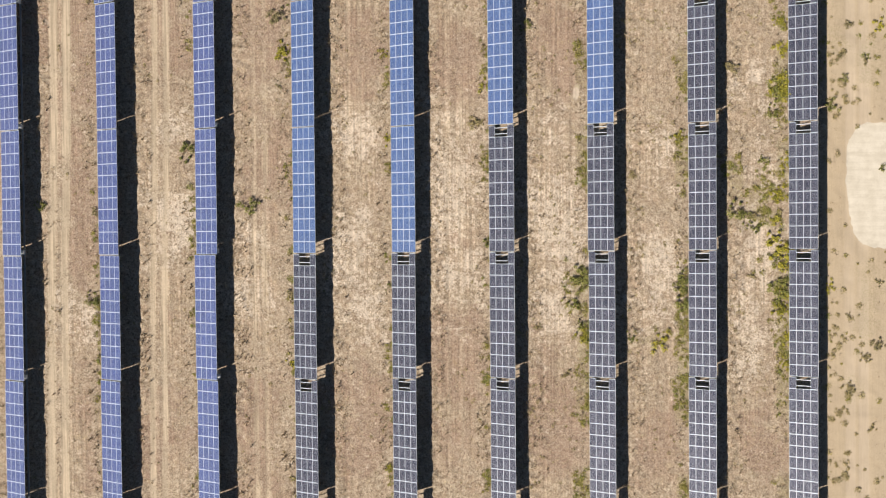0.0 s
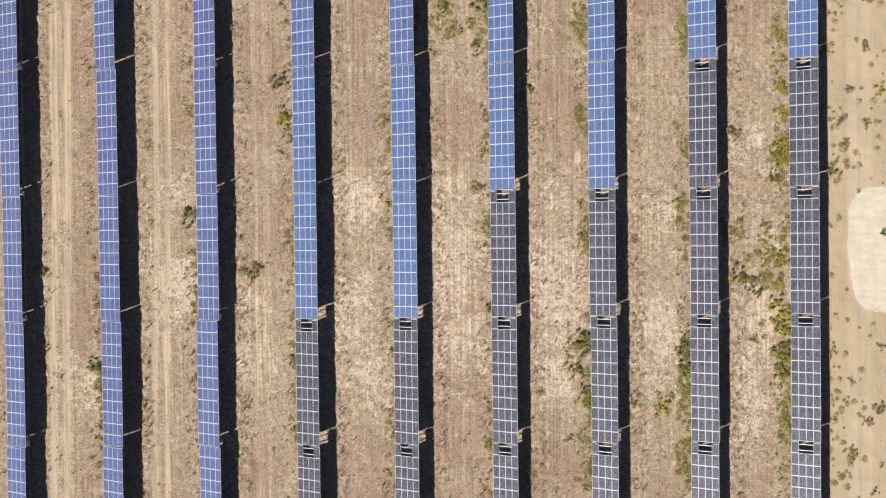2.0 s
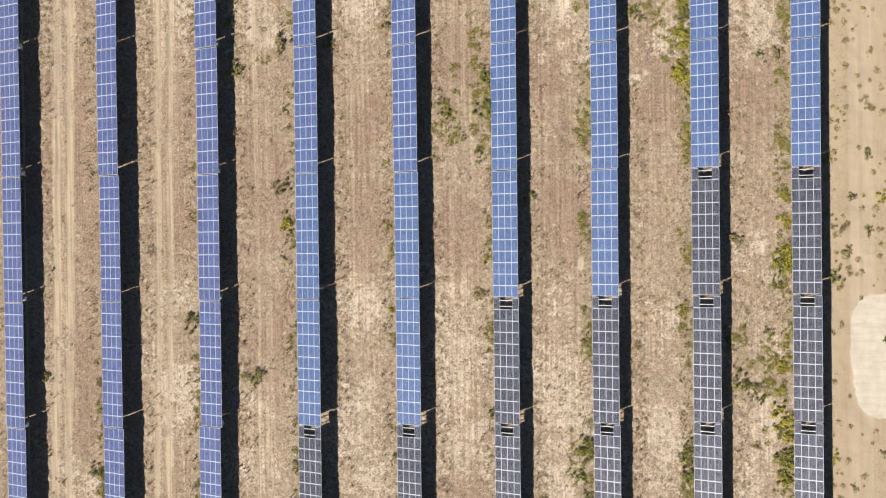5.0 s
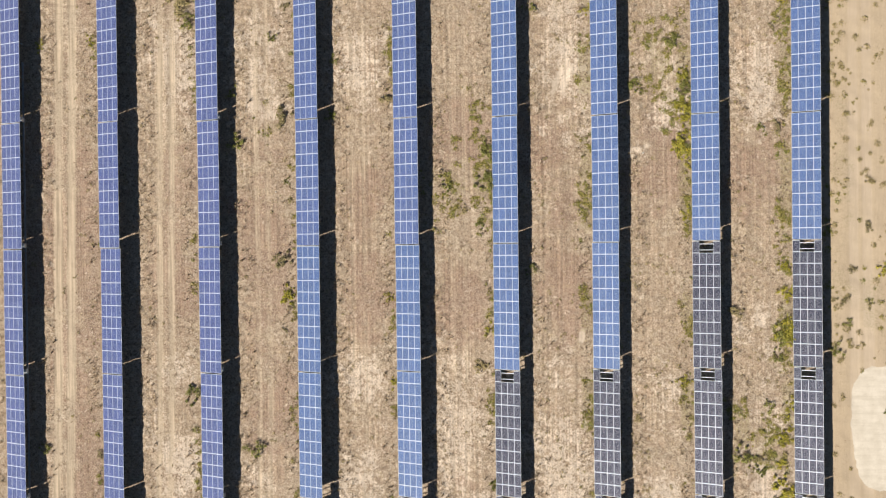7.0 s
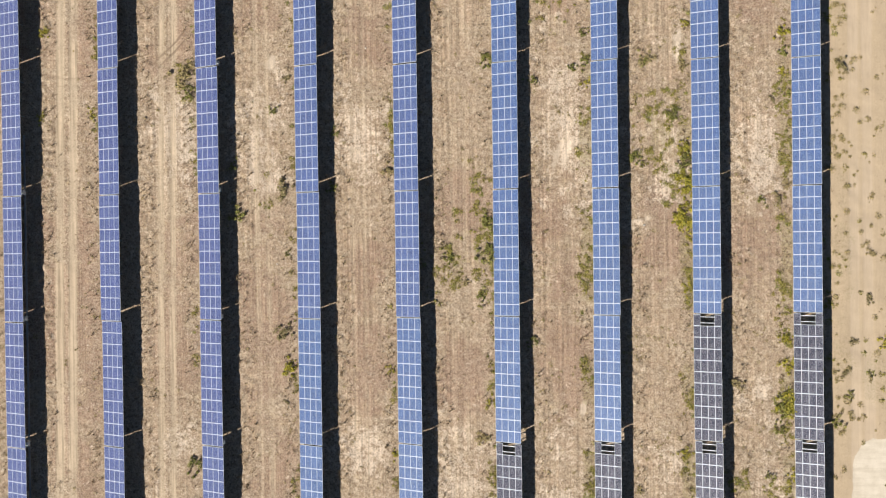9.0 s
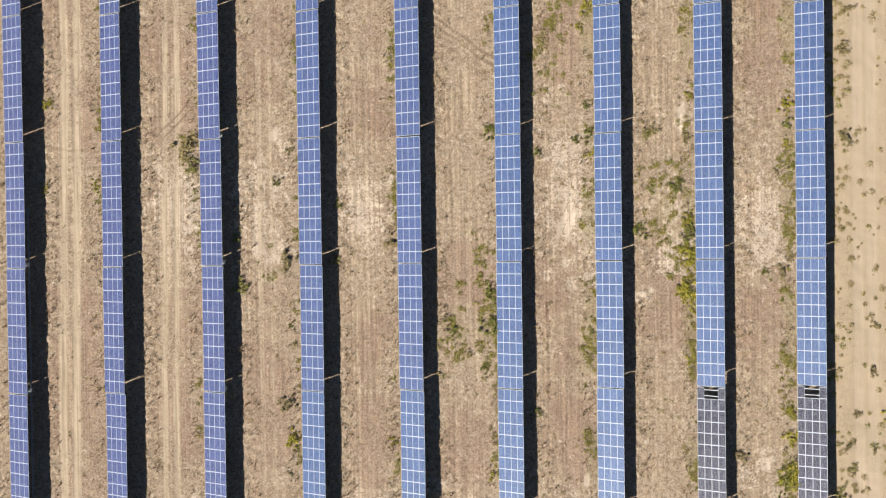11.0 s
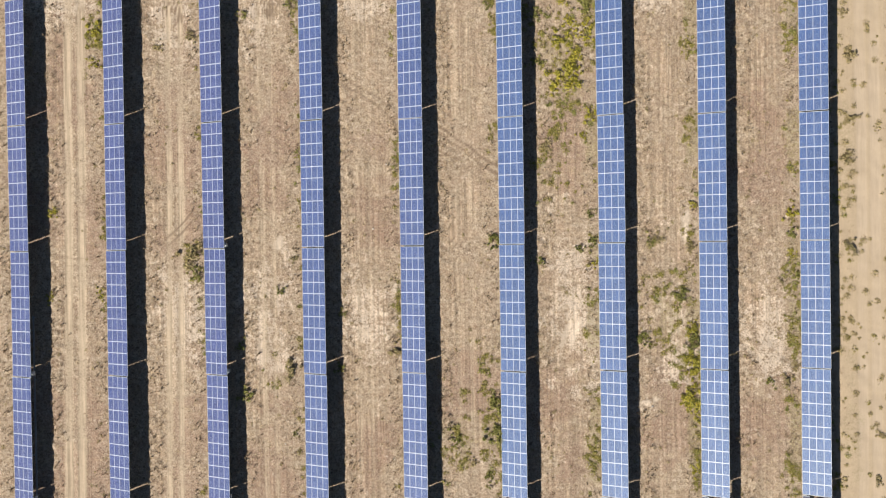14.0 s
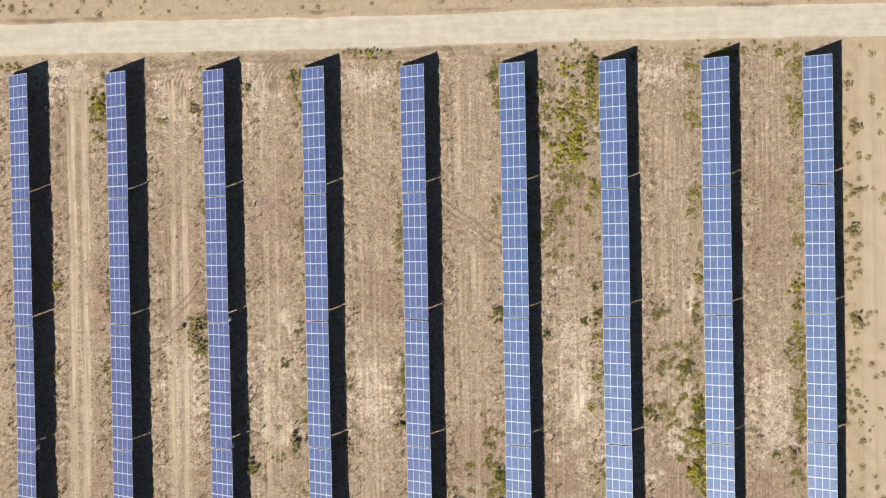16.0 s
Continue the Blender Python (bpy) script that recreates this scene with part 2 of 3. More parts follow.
# ---- plan ----
PITCH, TILT, LOW = 14.486, radians(28.4), 0.594      # rows along y; low edge to the west
MODULE_L, MODULE_W, GAP = 1.659, 1.002, 0.01
TABLE, COUNT, TABLES = 18.5, 11, 9
LIFT = (-0.01, 0.0, -0.05, 0.02, -0.01, -0.05, 0.0, 0.06, 0.04)
SHIFT = (0.05, -0.017, -0.016, 0.06, 0.044, -0.04, -0.062, -0.024, 0.029)
GREY_FROM = (99, 99, 99, 6, 6, 5, 5, 4, 4)           # first table of grey modules, counted from the north end
SLOPE = Vector((math.cos(TILT), 0.0, math.sin(TILT)))
NORMAL = Vector((-math.sin(TILT), 0.0, math.cos(TILT)))


def row_x(row):
    return PITCH * (row - 5) + SHIFT[row - 1]


# patches of the ground: x, y, half width, half length
GREEN_SHRUBS_A = [(-30.3, -95.7, 1.33), (-21.1, -103.9, 1.5), (-52.3, -103.6, 1.17), (20, -77.8, 1), (14, -109.6, 1.17), (43.5, -79.3, 0.67), (55.8, -91, 1.17), (54.5, -98.4, 1.17), (50.4, -105.4, 1.5), (63.9, -90.3, 1.33), (66, -86.2, 0.67), (27.9, -114.8, 1.5), (26.8, -118.9, 1.17), (42.5, -119, 1.5), (42.6, -115.7, 1), (56.9, -116.6, 1.67), (35.1, -124, 1), (-44.7, -117.6, 1.5), (-0.3, -115.8, 0.67), (71.8, -99.4, 0.83), (-29.8, -40.5, 1.33), (-17.9, -43.6, 1), (-8.7, -46.7, 0.67), (13.7, -36.5, 1.33), (20.5, -39.6, 1.17), (28, -32.7, 1), (28.2, -36.8, 1.17), (56.9, -35.9, 1.17), (57.4, -42.3, 0.83), (-23.9, -51.5, 1)]
GREEN_SHRUBS_B = [(-22.8, -59, 1.17), (-8.9, -55, 0.83), (-16.1, -64.5, 0.67), (13.6, -59.9, 1.5), (13.5, -64.9, 1.83), (12.6, -71.1, 1.17), (35.2, -51, 1.17), (7.7, -65.6, 1.17), (-15.6, -1.1, 1.17), (-22.8, -2.6, 0.83), (27.8, -0, 1.5), (28.2, -2.5, 1.33), (20.8, -3.6, 1.17), (19.8, -10.5, 0.83), (33.9, 0.6, 0.83), (13.4, -1.8, 1)]
OLIVE_SHRUBS_A = [(-16.8, -76, 1.83), (-44.2, -104.6, 0.83), (-16.3, -86.4, 0.67), (12.5, -92, 1.17), (35.4, -99.9, 0.83), (49.6, -84.4, 1.17), (52.9, -106.2, 1.17), (65.5, -82.9, 1), (66.8, -78.4, 0.83), (69.2, -83.8, 1), (25.5, -129.3, 1), (21.4, -122.2, 0.83), (52.8, -114.9, 0.67), (66.8, -120.8, 0.67), (70.8, -125, 1.17), (69.2, -127, 1.17), (66.8, -131.6, 1.17), (70, -137.4, 1), (71, -115.9, 0.67), (-15, -117, 0.83), (-30.8, -37.6, 2.33), (-15.7, -38.6, 0.83), (21.5, -22.7, 1.17), (37, -37, 1.33), (42.3, -37.9, 1.17), (64.9, -25.1, 1.5), (65.6, -38.3, 1.5), (55.4, -43, 0.83), (65.8, -19.4, 1.33), (-16.4, -55.3, 2)]
OLIVE_SHRUBS_B = [(-0.5, -52.6, 1.33), (56.1, -57.5, 1.17), (57.3, -55.4, 1), (69, -72.1, 0.83), (69.5, -65.5, 1), (10.1, -69, 1), (-30.4, -5.7, 1.17), (-35.5, -7.3, 0.83), (64.6, -4.2, 1), (65.4, -10.3, 1.33)]
YELLOW_SHRUBS_A = [(-15.8, -81, 1.5), (-0.8, -81.6, 0.83), (-0.6, -94.5, 1), (14, -86.4, 1.17), (57.5, -82, 1.17), (57, -86.9, 2), (42.2, -94.6, 1), (57.4, -98.4, 1), (56.6, -103, 1.17), (71.2, -78.5, 1.17), (28, -123.1, 1.5), (56.8, -112.5, 2), (57.3, -119.9, 1.67), (63.9, -116.5, 1), (57.8, -124.1, 1), (57.7, -128.2, 0.83), (39.2, -124.4, 1.33), (-15.1, -127.1, 0.83), (-0.5, -143.1, 0.83), (-51.6, -31.6, 1), (-52.1, -44, 0.83), (-44.8, -43.6, 0.67), (24.1, -13.3, 2), (25.4, -11.6, 1.67), (28.2, -18.3, 1.33), (26.5, -21.1, 0.83), (28.7, -40.2, 1), (43.2, -31.7, 0.83), (56.3, -33.2, 1.33), (-15.6, -80.9, 1)]
YELLOW_SHRUBS_B = [(43, -56.5, 1.33), (42.7, -60.2, 1.83), (42.8, -70.2, 1.17), (56.4, -77.8, 0.83), (-44.5, -4.6, 1.67), (-44.9, -9.2, 1), (-4.3, 1.7, 1.17), (23.7, -1.2, 1.33), (24, -7.3, 1.5), (26, -9.4, 1.33), (25.5, -13.1, 1.17), (23, -14.3, 1), (27.7, -7, 1.17), (25.3, -4.5, 1), (47.7, 1.1, 1), (54.6, 1, 1)]
YELLOW_SHRUBS_C = [(55.9, -109.5, 1.30), (57.2, -110.9, 1.50), (57.6, -113.5, 1.20), (56.8, -117.5, 1.50), (57.5, -119.6, 1.30), (57.7, -124.1, 1.00), (57.7, -127.4, 1.00), (57.4, -78.0, 1.10), (57.5, -81.3, 1.20), (56.6, -87.0, 1.40), (57.3, -88.5, 1.30), (57.3, -101.8, 0.90), (56.7, -103.0, 1.20), (56.2, -107.1, 1.10), (42.6, -49.1, 1.20), (42.7, -55.7, 1.40), (42.0, -60.5, 1.20), (42.7, -62.3, 1.00), (42.6, -58.2, 1.20), (57.0, -39.0, 1.00), (25.6, -6.5, 1.20), (23.4, -7.5, 1.00), (25.7, -9.6, 1.20), (25.3, -11.6, 1.00), (25.5, -13.3, 1.30), (23.0, -14.0, 1.00), (27.7, -5.3, 1.00), (25.0, -4.9, 0.90), (42.0, -54.5, 1.40), (42.2, -50.4, 1.40)]
GREEN_SHRUBS_C = [(57.4, -115.8, 1.40), (43.0, -114.9, 1.20), (43.1, -118.6, 1.40), (42.9, -117.0, 1.00), (28.2, -114.4, 1.30), (28.3, -116.0, 1.30), (28.4, -122.3, 1.20), (53.2, -107.9, 1.20), (51.9, -106.3, 1.00), (56.4, -112.1, 1.00), (46.7, -84.8, 1.00), (44.7, -76.6, 1.00), (42.8, -51.2, 1.40), (42.7, -60.7, 1.20), (13.5, -60.3, 1.30), (13.7, -64.4, 1.20), (35.3, -51.1, 1.20), (53.6, -57.5, 1.00), (40.8, -45.0, 1.00), (26.2, -37.7, 1.10), (57.0, -87.7, 1.50), (56.4, -88.6, 1.30), (28.1, -1.2, 1.60), (27.3, -2.9, 1.30), (20.6, -10.5, 1.00), (13.6, -36.4, 1.20), (36.5, -37.1, 1.30), (40.7, -44.6, 1.10), (42.4, -52.4, 1.40)]
SCRAPES = [(41.5, -34.8, 0.55, 2.6, 0.12), (24.0, -50.3, 0.5, 2.8, 0.35), (37.1, -60.0, 0.7, 0.4, 0), (27.3, -87.8, 0.6, 1.3, 0.1), (25.2, -50.5, 0.5, 2.4, 0.35), (-18.0, -36.3, 0.8, 1.5, 0.3)]     # bare spots: place, half width, half length, lean
PALE_A = [(-20.5, -116.1, 3.7, 7.4), (-19.9, -109.4, 3.3, 3.3), (-4.4, -112.8, 4.5, 9.1), (-4.2, -92.8, 4.1, 4.1), (-32.8, -92.5, 4.1, 3.3), (-33, -105.9, 4.1, 6.6), (9.9, -101.3, 4.5, 12.4), (9, -113.8, 4.1, 6.6), (24.4, -109.7, 4.5, 10.7), (24.9, -94.8, 5, 3.3), (24.3, -120.6, 4.1, 5), (38.8, -114, 4.1, 9.9), (39.3, -99.1, 3.3, 5), (53.7, -110, 3.7, 12.4), (52.8, -124.1, 3.7, 6.6), (54.1, -86.1, 3.3, 5), (-46, -120.1, 3.3, 4.1), (-33.1, -48.4, 4.1, 7.4), (-19.7, -48.6, 3.7, 7.4), (-4.2, -48, 3.7, 7.4), (25.4, -45.1, 3.7, 10.7), (39.8, -47.8, 4.1, 8.3), (53.3, -48.8, 4.1, 9.1), (25.3, -51.7, 1.7, 3.3)]
PALE_B = [(41.6, -34.6, 0.7, 2.9), (-17, -37.8, 1, 3.3), (35.1, -61, 2.1, 1.2), (1.3, -44.3, 3.3, 2.5), (38, -1.9, 3.3, 1.8), (-5.7, -1.7, 3.7, 1.8), (-20.7, -3, 2.9, 5), (-34.1, -2.7, 3.3, 5), (-49.3, -0.7, 3.7, 2.1)]
BROWN_A = [(10.3, -127.6, 5, 11.5), (-4.7, -135.2, 5, 11.5), (24.6, -137.3, 5, 8.3), (39.6, -140.7, 3.7, 6.6), (-4.1, -78.7, 5, 6.6), (25, -80.7, 4.5, 6.6), (-20.7, -136.3, 4.1, 10.7), (-34.3, -136.3, 4.1, 9.9), (-18.5, -97.7, 4.1, 7.4), (-46.2, -132, 2.5, 9.9), (-44.5, -84, 2.5, 7.4), (54.4, -140.7, 3.7, 5), (10, -83.8, 4.1, 6.6), (22.7, -61.6, 4.1, 7.4), (-5.7, -68, 4.1, 8.3), (38.3, -63.5, 4.1, 7.4), (53.1, -63.7, 4.1, 5.8), (52.7, -27.4, 4.1, 9.1), (9.4, -58.2, 3.7, 5), (-46.3, -31.5, 2.5, 9.9), (-46.1, -65, 2.5, 12.4), (-19.2, -69.5, 3.7, 8.3), (-31.1, -27.6, 2.1, 8.3), (-4.3, -32.2, 4.1, 7.4)]
HERB_A = [(56.6, -86.9, 1.3, 9.9), (56.9, -114.1, 1.5, 10.7), (54.1, -106.7, 3.7, 5), (27.7, -118.9, 1.8, 7.4), (42.8, -115.7, 1, 7.4), (50.4, -101.7, 1.7, 7.4), (65.1, -81.3, 2.1, 7.4), (70, -83, 2.5, 9.9), (66.8, -130.8, 2.9, 5), (69.2, -120.8, 3.3, 9.9), (37.2, -124, 3.3, 1.2), (24.9, -14.5, 4.1, 5), (28.2, -20.3, 1.2, 8.3), (24, -24.4, 4.1, 5), (39.3, -47.8, 3.7, 7.4), (42.9, -60.2, 1.5, 9.1), (12.7, -64.9, 2.1, 9.1), (8.9, -65.7, 3.3, 6.6), (64.9, -25.1, 1.7, 12.4), (57.1, -39.8, 1.2, 12.4), (28.3, -39.3, 1.2, 5.8), (-17.3, -56.2, 2.1, 3.3), (-30.8, -38.4, 1.7, 3.3), (56.8, -70.3, 1.3, 11.6)]
HERB_B = [(65.4, -62.2, 2.5, 12.4), (24, -7.3, 3.7, 9.1), (27.7, -3.3, 1.7, 6.6), (-44.5, -5.8, 1.5, 5), (54.2, 1.4, 6.6, 1.2), (-5.6, 2, 2.5, 0.8), (-56.9, 2, 3.3, 1.2)]
BROWN_B = [(-50.5, -20, 5, 15), (-50.5, -72, 5, 17), (-33.5, -21, 5, 12), (-33.5, -70, 5, 13), (-19, -24, 5, 11), (-19.5, -84, 5, 8), (-45.5, -105, 3, 10), (24.5, -24, 3.5, 7)]


rng = np.random.default_rng(7)


def lattice_noise(x, y, size, seed):
    """Smooth value noise from 0 to 1, with cells of that size in metres."""
    table = np.random.default_rng(seed).random((256, 256))
    u, v = x / size, y / size
    i, j = np.floor(u).astype(int), np.floor(v).astype(int)
    a, b = u - i, v - j
    a, b = a * a * (3 - 2 * a), b * b * (3 - 2 * b)
    t = lambda p, q: table[p % 256, q % 256]
    return (t(i, j) * (1 - a) + t(i + 1, j) * a) * (1 - b) + (t(i, j + 1) * (1 - a) + t(i + 1, j + 1) * a) * b


def wobble(x, y, seed):
    out = np.full_like(x, -0.5)
    for k, (size, share) in enumerate(((5.0, 0.5), (1.9, 0.3), (0.8, 0.2))):
        c, t = math.cos(0.6 + 0.9 * k), math.sin(0.6 + 0.9 * k)
        out += share * lattice_noise(c * x - t * y, t * x + c * y, size, seed + k)
    return out


def patches(x, y, places, seed):
    """How much each place lies in soft ragged patches."""
    out = np.zeros_like(x)
    ragged = wobble(x, y, seed) * 3.0
    for cx, cy, a, b in places:
        near = (abs(x - cx) < 2.9 * a) & (abs(y - cy) < 2.9 * b)
        if near.any():
            d = np.sqrt(((x[near] - cx) / a) ** 2 + ((y[near] - cy) / b) ** 2) + ragged[near] * min(1.0, a / 3.0)
            out[near] = np.maximum(out[near], np.clip((1.45 - d) / 1.3, 0, 1))
    return out


def band(v, lo, hi, soft):
    return np.clip((v - lo) / soft + 0.5, 0, 1) * np.clip((hi - v) / soft + 0.5, 0, 1)


def ground_fields(x, y):
    """What covers the ground at each place."""
    f = {}
    w = wobble(x, y, 31)
    sway = (lattice_noise(x * 0 + 3, y, 14.0, 77) - 0.5) * 0.4
    inside = np.clip((1.5 - y) / 2.0, 0, 1)
    f["pale"] = patches(x, y, PALE_A + PALE_B, 11)
    f["brown"] = patches(x, y, BROWN_A + BROWN_B, 15)
    f["scrape"] = np.zeros_like(x)
    for cx, cy, a, b, lean in SCRAPES:
        across = (x - cx - lean * (y - cy) - 0.12 * ((y - cy) / b) ** 2 * b) / a
        f["scrape"] = np.maximum(f["scrape"], np.clip(1.6 * (1.15 - np.hypot(across, (y - cy) / b) + 0.8 * w), 0, 1))
    f["herb"] = patches(x, y, HERB_A + HERB_B, 19)
    for row in range(2, 10):                          # drip line along the low edges
        strength, wide = (0.75, 1.0) if row < 7 else (1.1, 1.9)
        patchy = np.clip(0.35 + (lattice_noise(x * 0 + row, y, 7.0, 123) - 0.45) * 2.6, 0, 1)
        f["herb"] = np.maximum(f["herb"], strength * band(x + w, row_x(row) - wide, row_x(row) + 0.5, 0.8) * patchy * inside)
    track = np.zeros_like(x)
    for a, b, lean, width, strength in ((-49.75, -47.8, 0.0185, 0.95, 1.0), (-34.65, -32.9, 0.016, 0.8, 0.9), (-20.35, -18.75, 0.0, 0.75, 0.66), (-6.3, -4.6, 0.0, 0.7, 0.5),
                                        (8.4, 10.3, 0.0, 0.7, 0.5), (22.6, 24.4, 0.0, 0.6, 0.32), (37.6, 39.5, 0.0, 0.7, 0.36), (67.0, 69.0, 0.0, 1.1, 0.95)):
        for c in (a, b):
            d = abs(x + sway - c - lean * (y + 60))
            track = np.maximum(track, strength * np.clip((width - 0.15 - d) / 0.3, 0, 1) * (0.85 + w))
        edge = abs(x + sway - (a + b) / 2 - lean * (y + 60))          # worn strip between the wheels
        track = np.maximum(track, 0.5 * strength * np.clip((b - a + 0.4 - edge) / 0.8, 0, 1) * (0.75 + w))
    track = np.clip(track, 0, 1)
    f["track"] = track * inside
    k = (x + 4 * PITCH) % PITCH
    f["lane"] = band(k, 6.6, 12.6, 1.6) * np.clip(0.55 + w * 1.8, 0, 1) * inside * (x < 64)
    f["sand"] = np.maximum(band(x + w * 1.6, 63.4, 400, 1.2), np.clip((y + w * 1.6 - 1.2) / 1.6, 0, 1) * 0.85)
    north_road = band(y + w * 0.55 + (lattice_noise(x, y * 0, 23.0, 5) - 0.5) * 0.4, 2.85, 7.5, 0.5)
    round_off = ((np.maximum(73.0 - x, 0) / 6.4) ** 4 + (abs(y + 101.8) / 9.0) ** 4) ** 0.25
    blob = np.clip((1.0 - round_off + w * 0.22) / 0.07 + 0.5, 0, 1) * (x < 90)
    f["road"], f["pad"] = np.maximum(north_road, blob), blob
    # dark line along the spoil bank: the ridge's shadow put into the ground colour
    scar_shade = band(y + (lattice_noise(x, y * 0, 9.0, 91) - 0.5) * 2.0, 0.55, 0.95, 0.45) * band(x, -50, 22, 6) * np.clip(0.55 + 1.2 * w, 0, 0.9)
    for c, lean, x0, x1, strength in ((-18.9, 0.7, -9.5, 0.5, 0.7), (-16.3, 0.73, 5.5, 15, 0.95), (-18.6, 0.73, 5.5, 13, 0.6), (-44.8, 0.12, -53, -43, 0.32), (-47.6, 0.12, -53, -43, 0.22), (-5.2, -0.9, -36, -30, 0.6)):
        across = y + lean * x + (lattice_noise(x, y, 3.0, 60) - 0.5) * 0.9
        for side in (0.0, 1.2):                      # crossing tyre marks
            scar_shade = np.maximum(scar_shade, strength * band(across, c + side - 0.2, c + side + 0.2, 0.2) * band(x, x0, x1, 1.5) * np.clip(0.7 + w, 0, 1))
    for c, side, turn in ((-48.8, 1, 4.6), (-46.9, 1, 4.2), (-46.9, -1, 5.2), (-34.0, -1, 4.4), (-32.4, -1, 5.0), (-32.4, 1, 5.4), (-20.3, 1, 4.6), (-18.6, 1, 5.6), (-18.6, -1, 4.8), (-5.4, 1, 5.0)):
        for rut in (-0.55, 0.0, 0.5):                 # wheels turning in from the road
            far_off = np.hypot(x - c - side * turn, y - 2.3 + turn) - turn - rut
            bend = band(far_off + 0.3 * w, -0.11, 0.11, 0.16) * ((x - c - side * turn) * side < 0) * band(y, 1.6 - turn, 2.5, 0.8)
            scar_shade = np.maximum(scar_shade, 0.6 * bend * np.clip(0.55 + 1.8 * w, 0, 1))
    for c, strength in ((8.1, 0.55), (9.6, 0.3), (11.2, 0.35)):      # old ruts beyond the road
        scar_shade = np.maximum(scar_shade, strength * band(y + w * 0.8 + (lattice_noise(x, y * 0, 17.0, 61) - 0.5) * 0.9, c - 0.3, c + 0.3, 0.45) * np.clip(0.45 + 2.2 * w, 0, 1))
    f["scar_shade"] = scar_shade
    return f


def from_arrays(name, verts, faces, material):
    """A mesh from arrays of places and of faces that all have as many corners."""
    me = bpy.data.meshes.new(name)
    k = faces.shape[1]
    me.vertices.add(len(verts))
    me.vertices.foreach_set("co", np.ascontiguousarray(verts, dtype=np.float32).ravel())
    me.loops.add(faces.size)
    me.loops.foreach_set("vertex_index", np.ascontiguousarray(faces, dtype=np.int32).ravel())
    me.polygons.add(len(faces))
    me.polygons.foreach_set("loop_start", np.arange(0, faces.size, k, dtype=np.int32))
    me.update(calc_edges=True)
    me.materials.append(material)
    return me


# ---- ground ----
def ground_height(x, y, f):
    z = (wobble(x, y, 51) * 0.24 + (lattice_noise(x, y, 22.0, 57) - 0.5) * 0.06)
    calm = np.clip(f["track"] + f["sand"] + f["road"] + 0.35 * f["lane"], 0, 1)
    z = z + (lattice_noise(0.8 * x + 0.6 * y, 0.8 * y - 0.6 * x, 0.55, 58) - 0.5) * (0.11 + 0.13 * band((x + 4 * PITCH) % PITCH, 4.2, 8.2, 1.2)) * (1 - calm)
    z = z - 0.05 * f["track"] - 0.03 * f["scar_shade"] + 0.05 * f["herb"]
    bank = band(y + (lattice_noise(x, y * 0, 9.0, 91) - 0.5) * 2.0, 0.7, 1.6, 0.9) * band(x, -52, 24, 6)
    z = z + bank * np.clip(0.16 + 0.5 * wobble(x, y, 66), 0, 0.4)      # spoil thrown up along the road
    return z * np.clip(1.2 - f["road"], 0.15, 1)


def make_ground():
    far = np.array([1.0, 3, 8, 20, 50, 120, 300, 800, 2500])
    xs = np.concatenate([-64 - far[::-1], np.arange(-64, 78.01, 0.28), 78 + far])
    ys = np.concatenate([-156 - far[::-1], np.arange(-156, 15.01, 0.28), 15 + far])
    x, y = (a.ravel() for a in np.meshgrid(xs, ys))
    f = ground_fields(x, y)
    verts = np.stack([x, y, ground_height(x, y, f)], 1)
    nx, ny = len(xs), len(ys)
    i = (np.arange(ny - 1)[:, None] * nx + np.arange(nx - 1)[None, :]).ravel()
    me = from_arrays("ground", verts, np.stack([i, i + 1, i + nx + 1, i + nx], 1), GROUND)
    for key, values in f.items():
        me.attributes.new(key, "FLOAT", "POINT").data.foreach_set("value", values.astype(np.float32))
    me.polygons.foreach_set("use_smooth", np.ones(len(me.polygons), dtype=bool))
    return tagged(new("ground", me), "dry sandy ground with straw, wheel tracks and a pale dirt road", "ground", kind="structure")


make_ground()


def height_at(x, y):
    x, y = np.atleast_1d(np.asarray(x, float)), np.atleast_1d(np.asarray(y, float))
    return ground_height(x, y, ground_fields(x, y))


# ---- small meshes ----
def box(bm, x0, x1, y0, y1, z0, z1, slot=0):
    v = [bm.verts.new((x, y, z)) for x in (x0, x1) for y in (y0, y1) for z in (z0, z1)]
    for q in ((0, 1, 3, 2), (4, 6, 7, 5), (0, 4, 5, 1), (2, 3, 7, 6), (0, 2, 6, 4), (1, 5, 7, 3)):
        bm.faces.new([v[k] for k in q]).material_index = slot


def ready(name, bm, *materials):
    me = bpy.data.meshes.new(name)
    bm.normal_update()
    bm.to_mesh(me)
    bm.free()
    for m in materials:
        me.materials.append(m)
    return me


def part(name, me, parent, m=None, label=""):
    ob = new(name, me)
    ob.parent = parent
    if m is not None:
        ob.matrix_local = m
    return tagged(ob, label)


def module_mesh(name, cells):
    """Framed module: x up the slope, y along the row, origin at its middle, top at z 0."""
    bm = bmesh.new()
    a, b, t = MODULE_W / 2, MODULE_L / 2, 0.04
    rings = [(a, b, -t), (a, b, 0.0), (a - 0.018, b - 0.020, 0.0), (a - 0.020, b - 0.022, -0.004), (a - 0.026, b - 0.046, -0.004)]
    loops = [[bm.verts.new((sx * u, sy * v, z)) for sx, sy in ((-1, -1), (1, -1), (1, 1), (-1, 1))] for u, v, z in rings]
    for k, slot in enumerate((0, 0, 0, 1)):
        for c in range(4):
            d = (c + 1) % 4
            bm.faces.new((loops[k][c], loops[k][d], loops[k + 1][d], loops[k + 1][c])).material_index = slot
    bm.faces.new(loops[-1]).material_index = 2
    bm.faces.new(loops[0][::-1]).material_index = 3
    return ready(name, bm, ALUMINIUM, BACKSHEET, cells, UNDERSIDE)


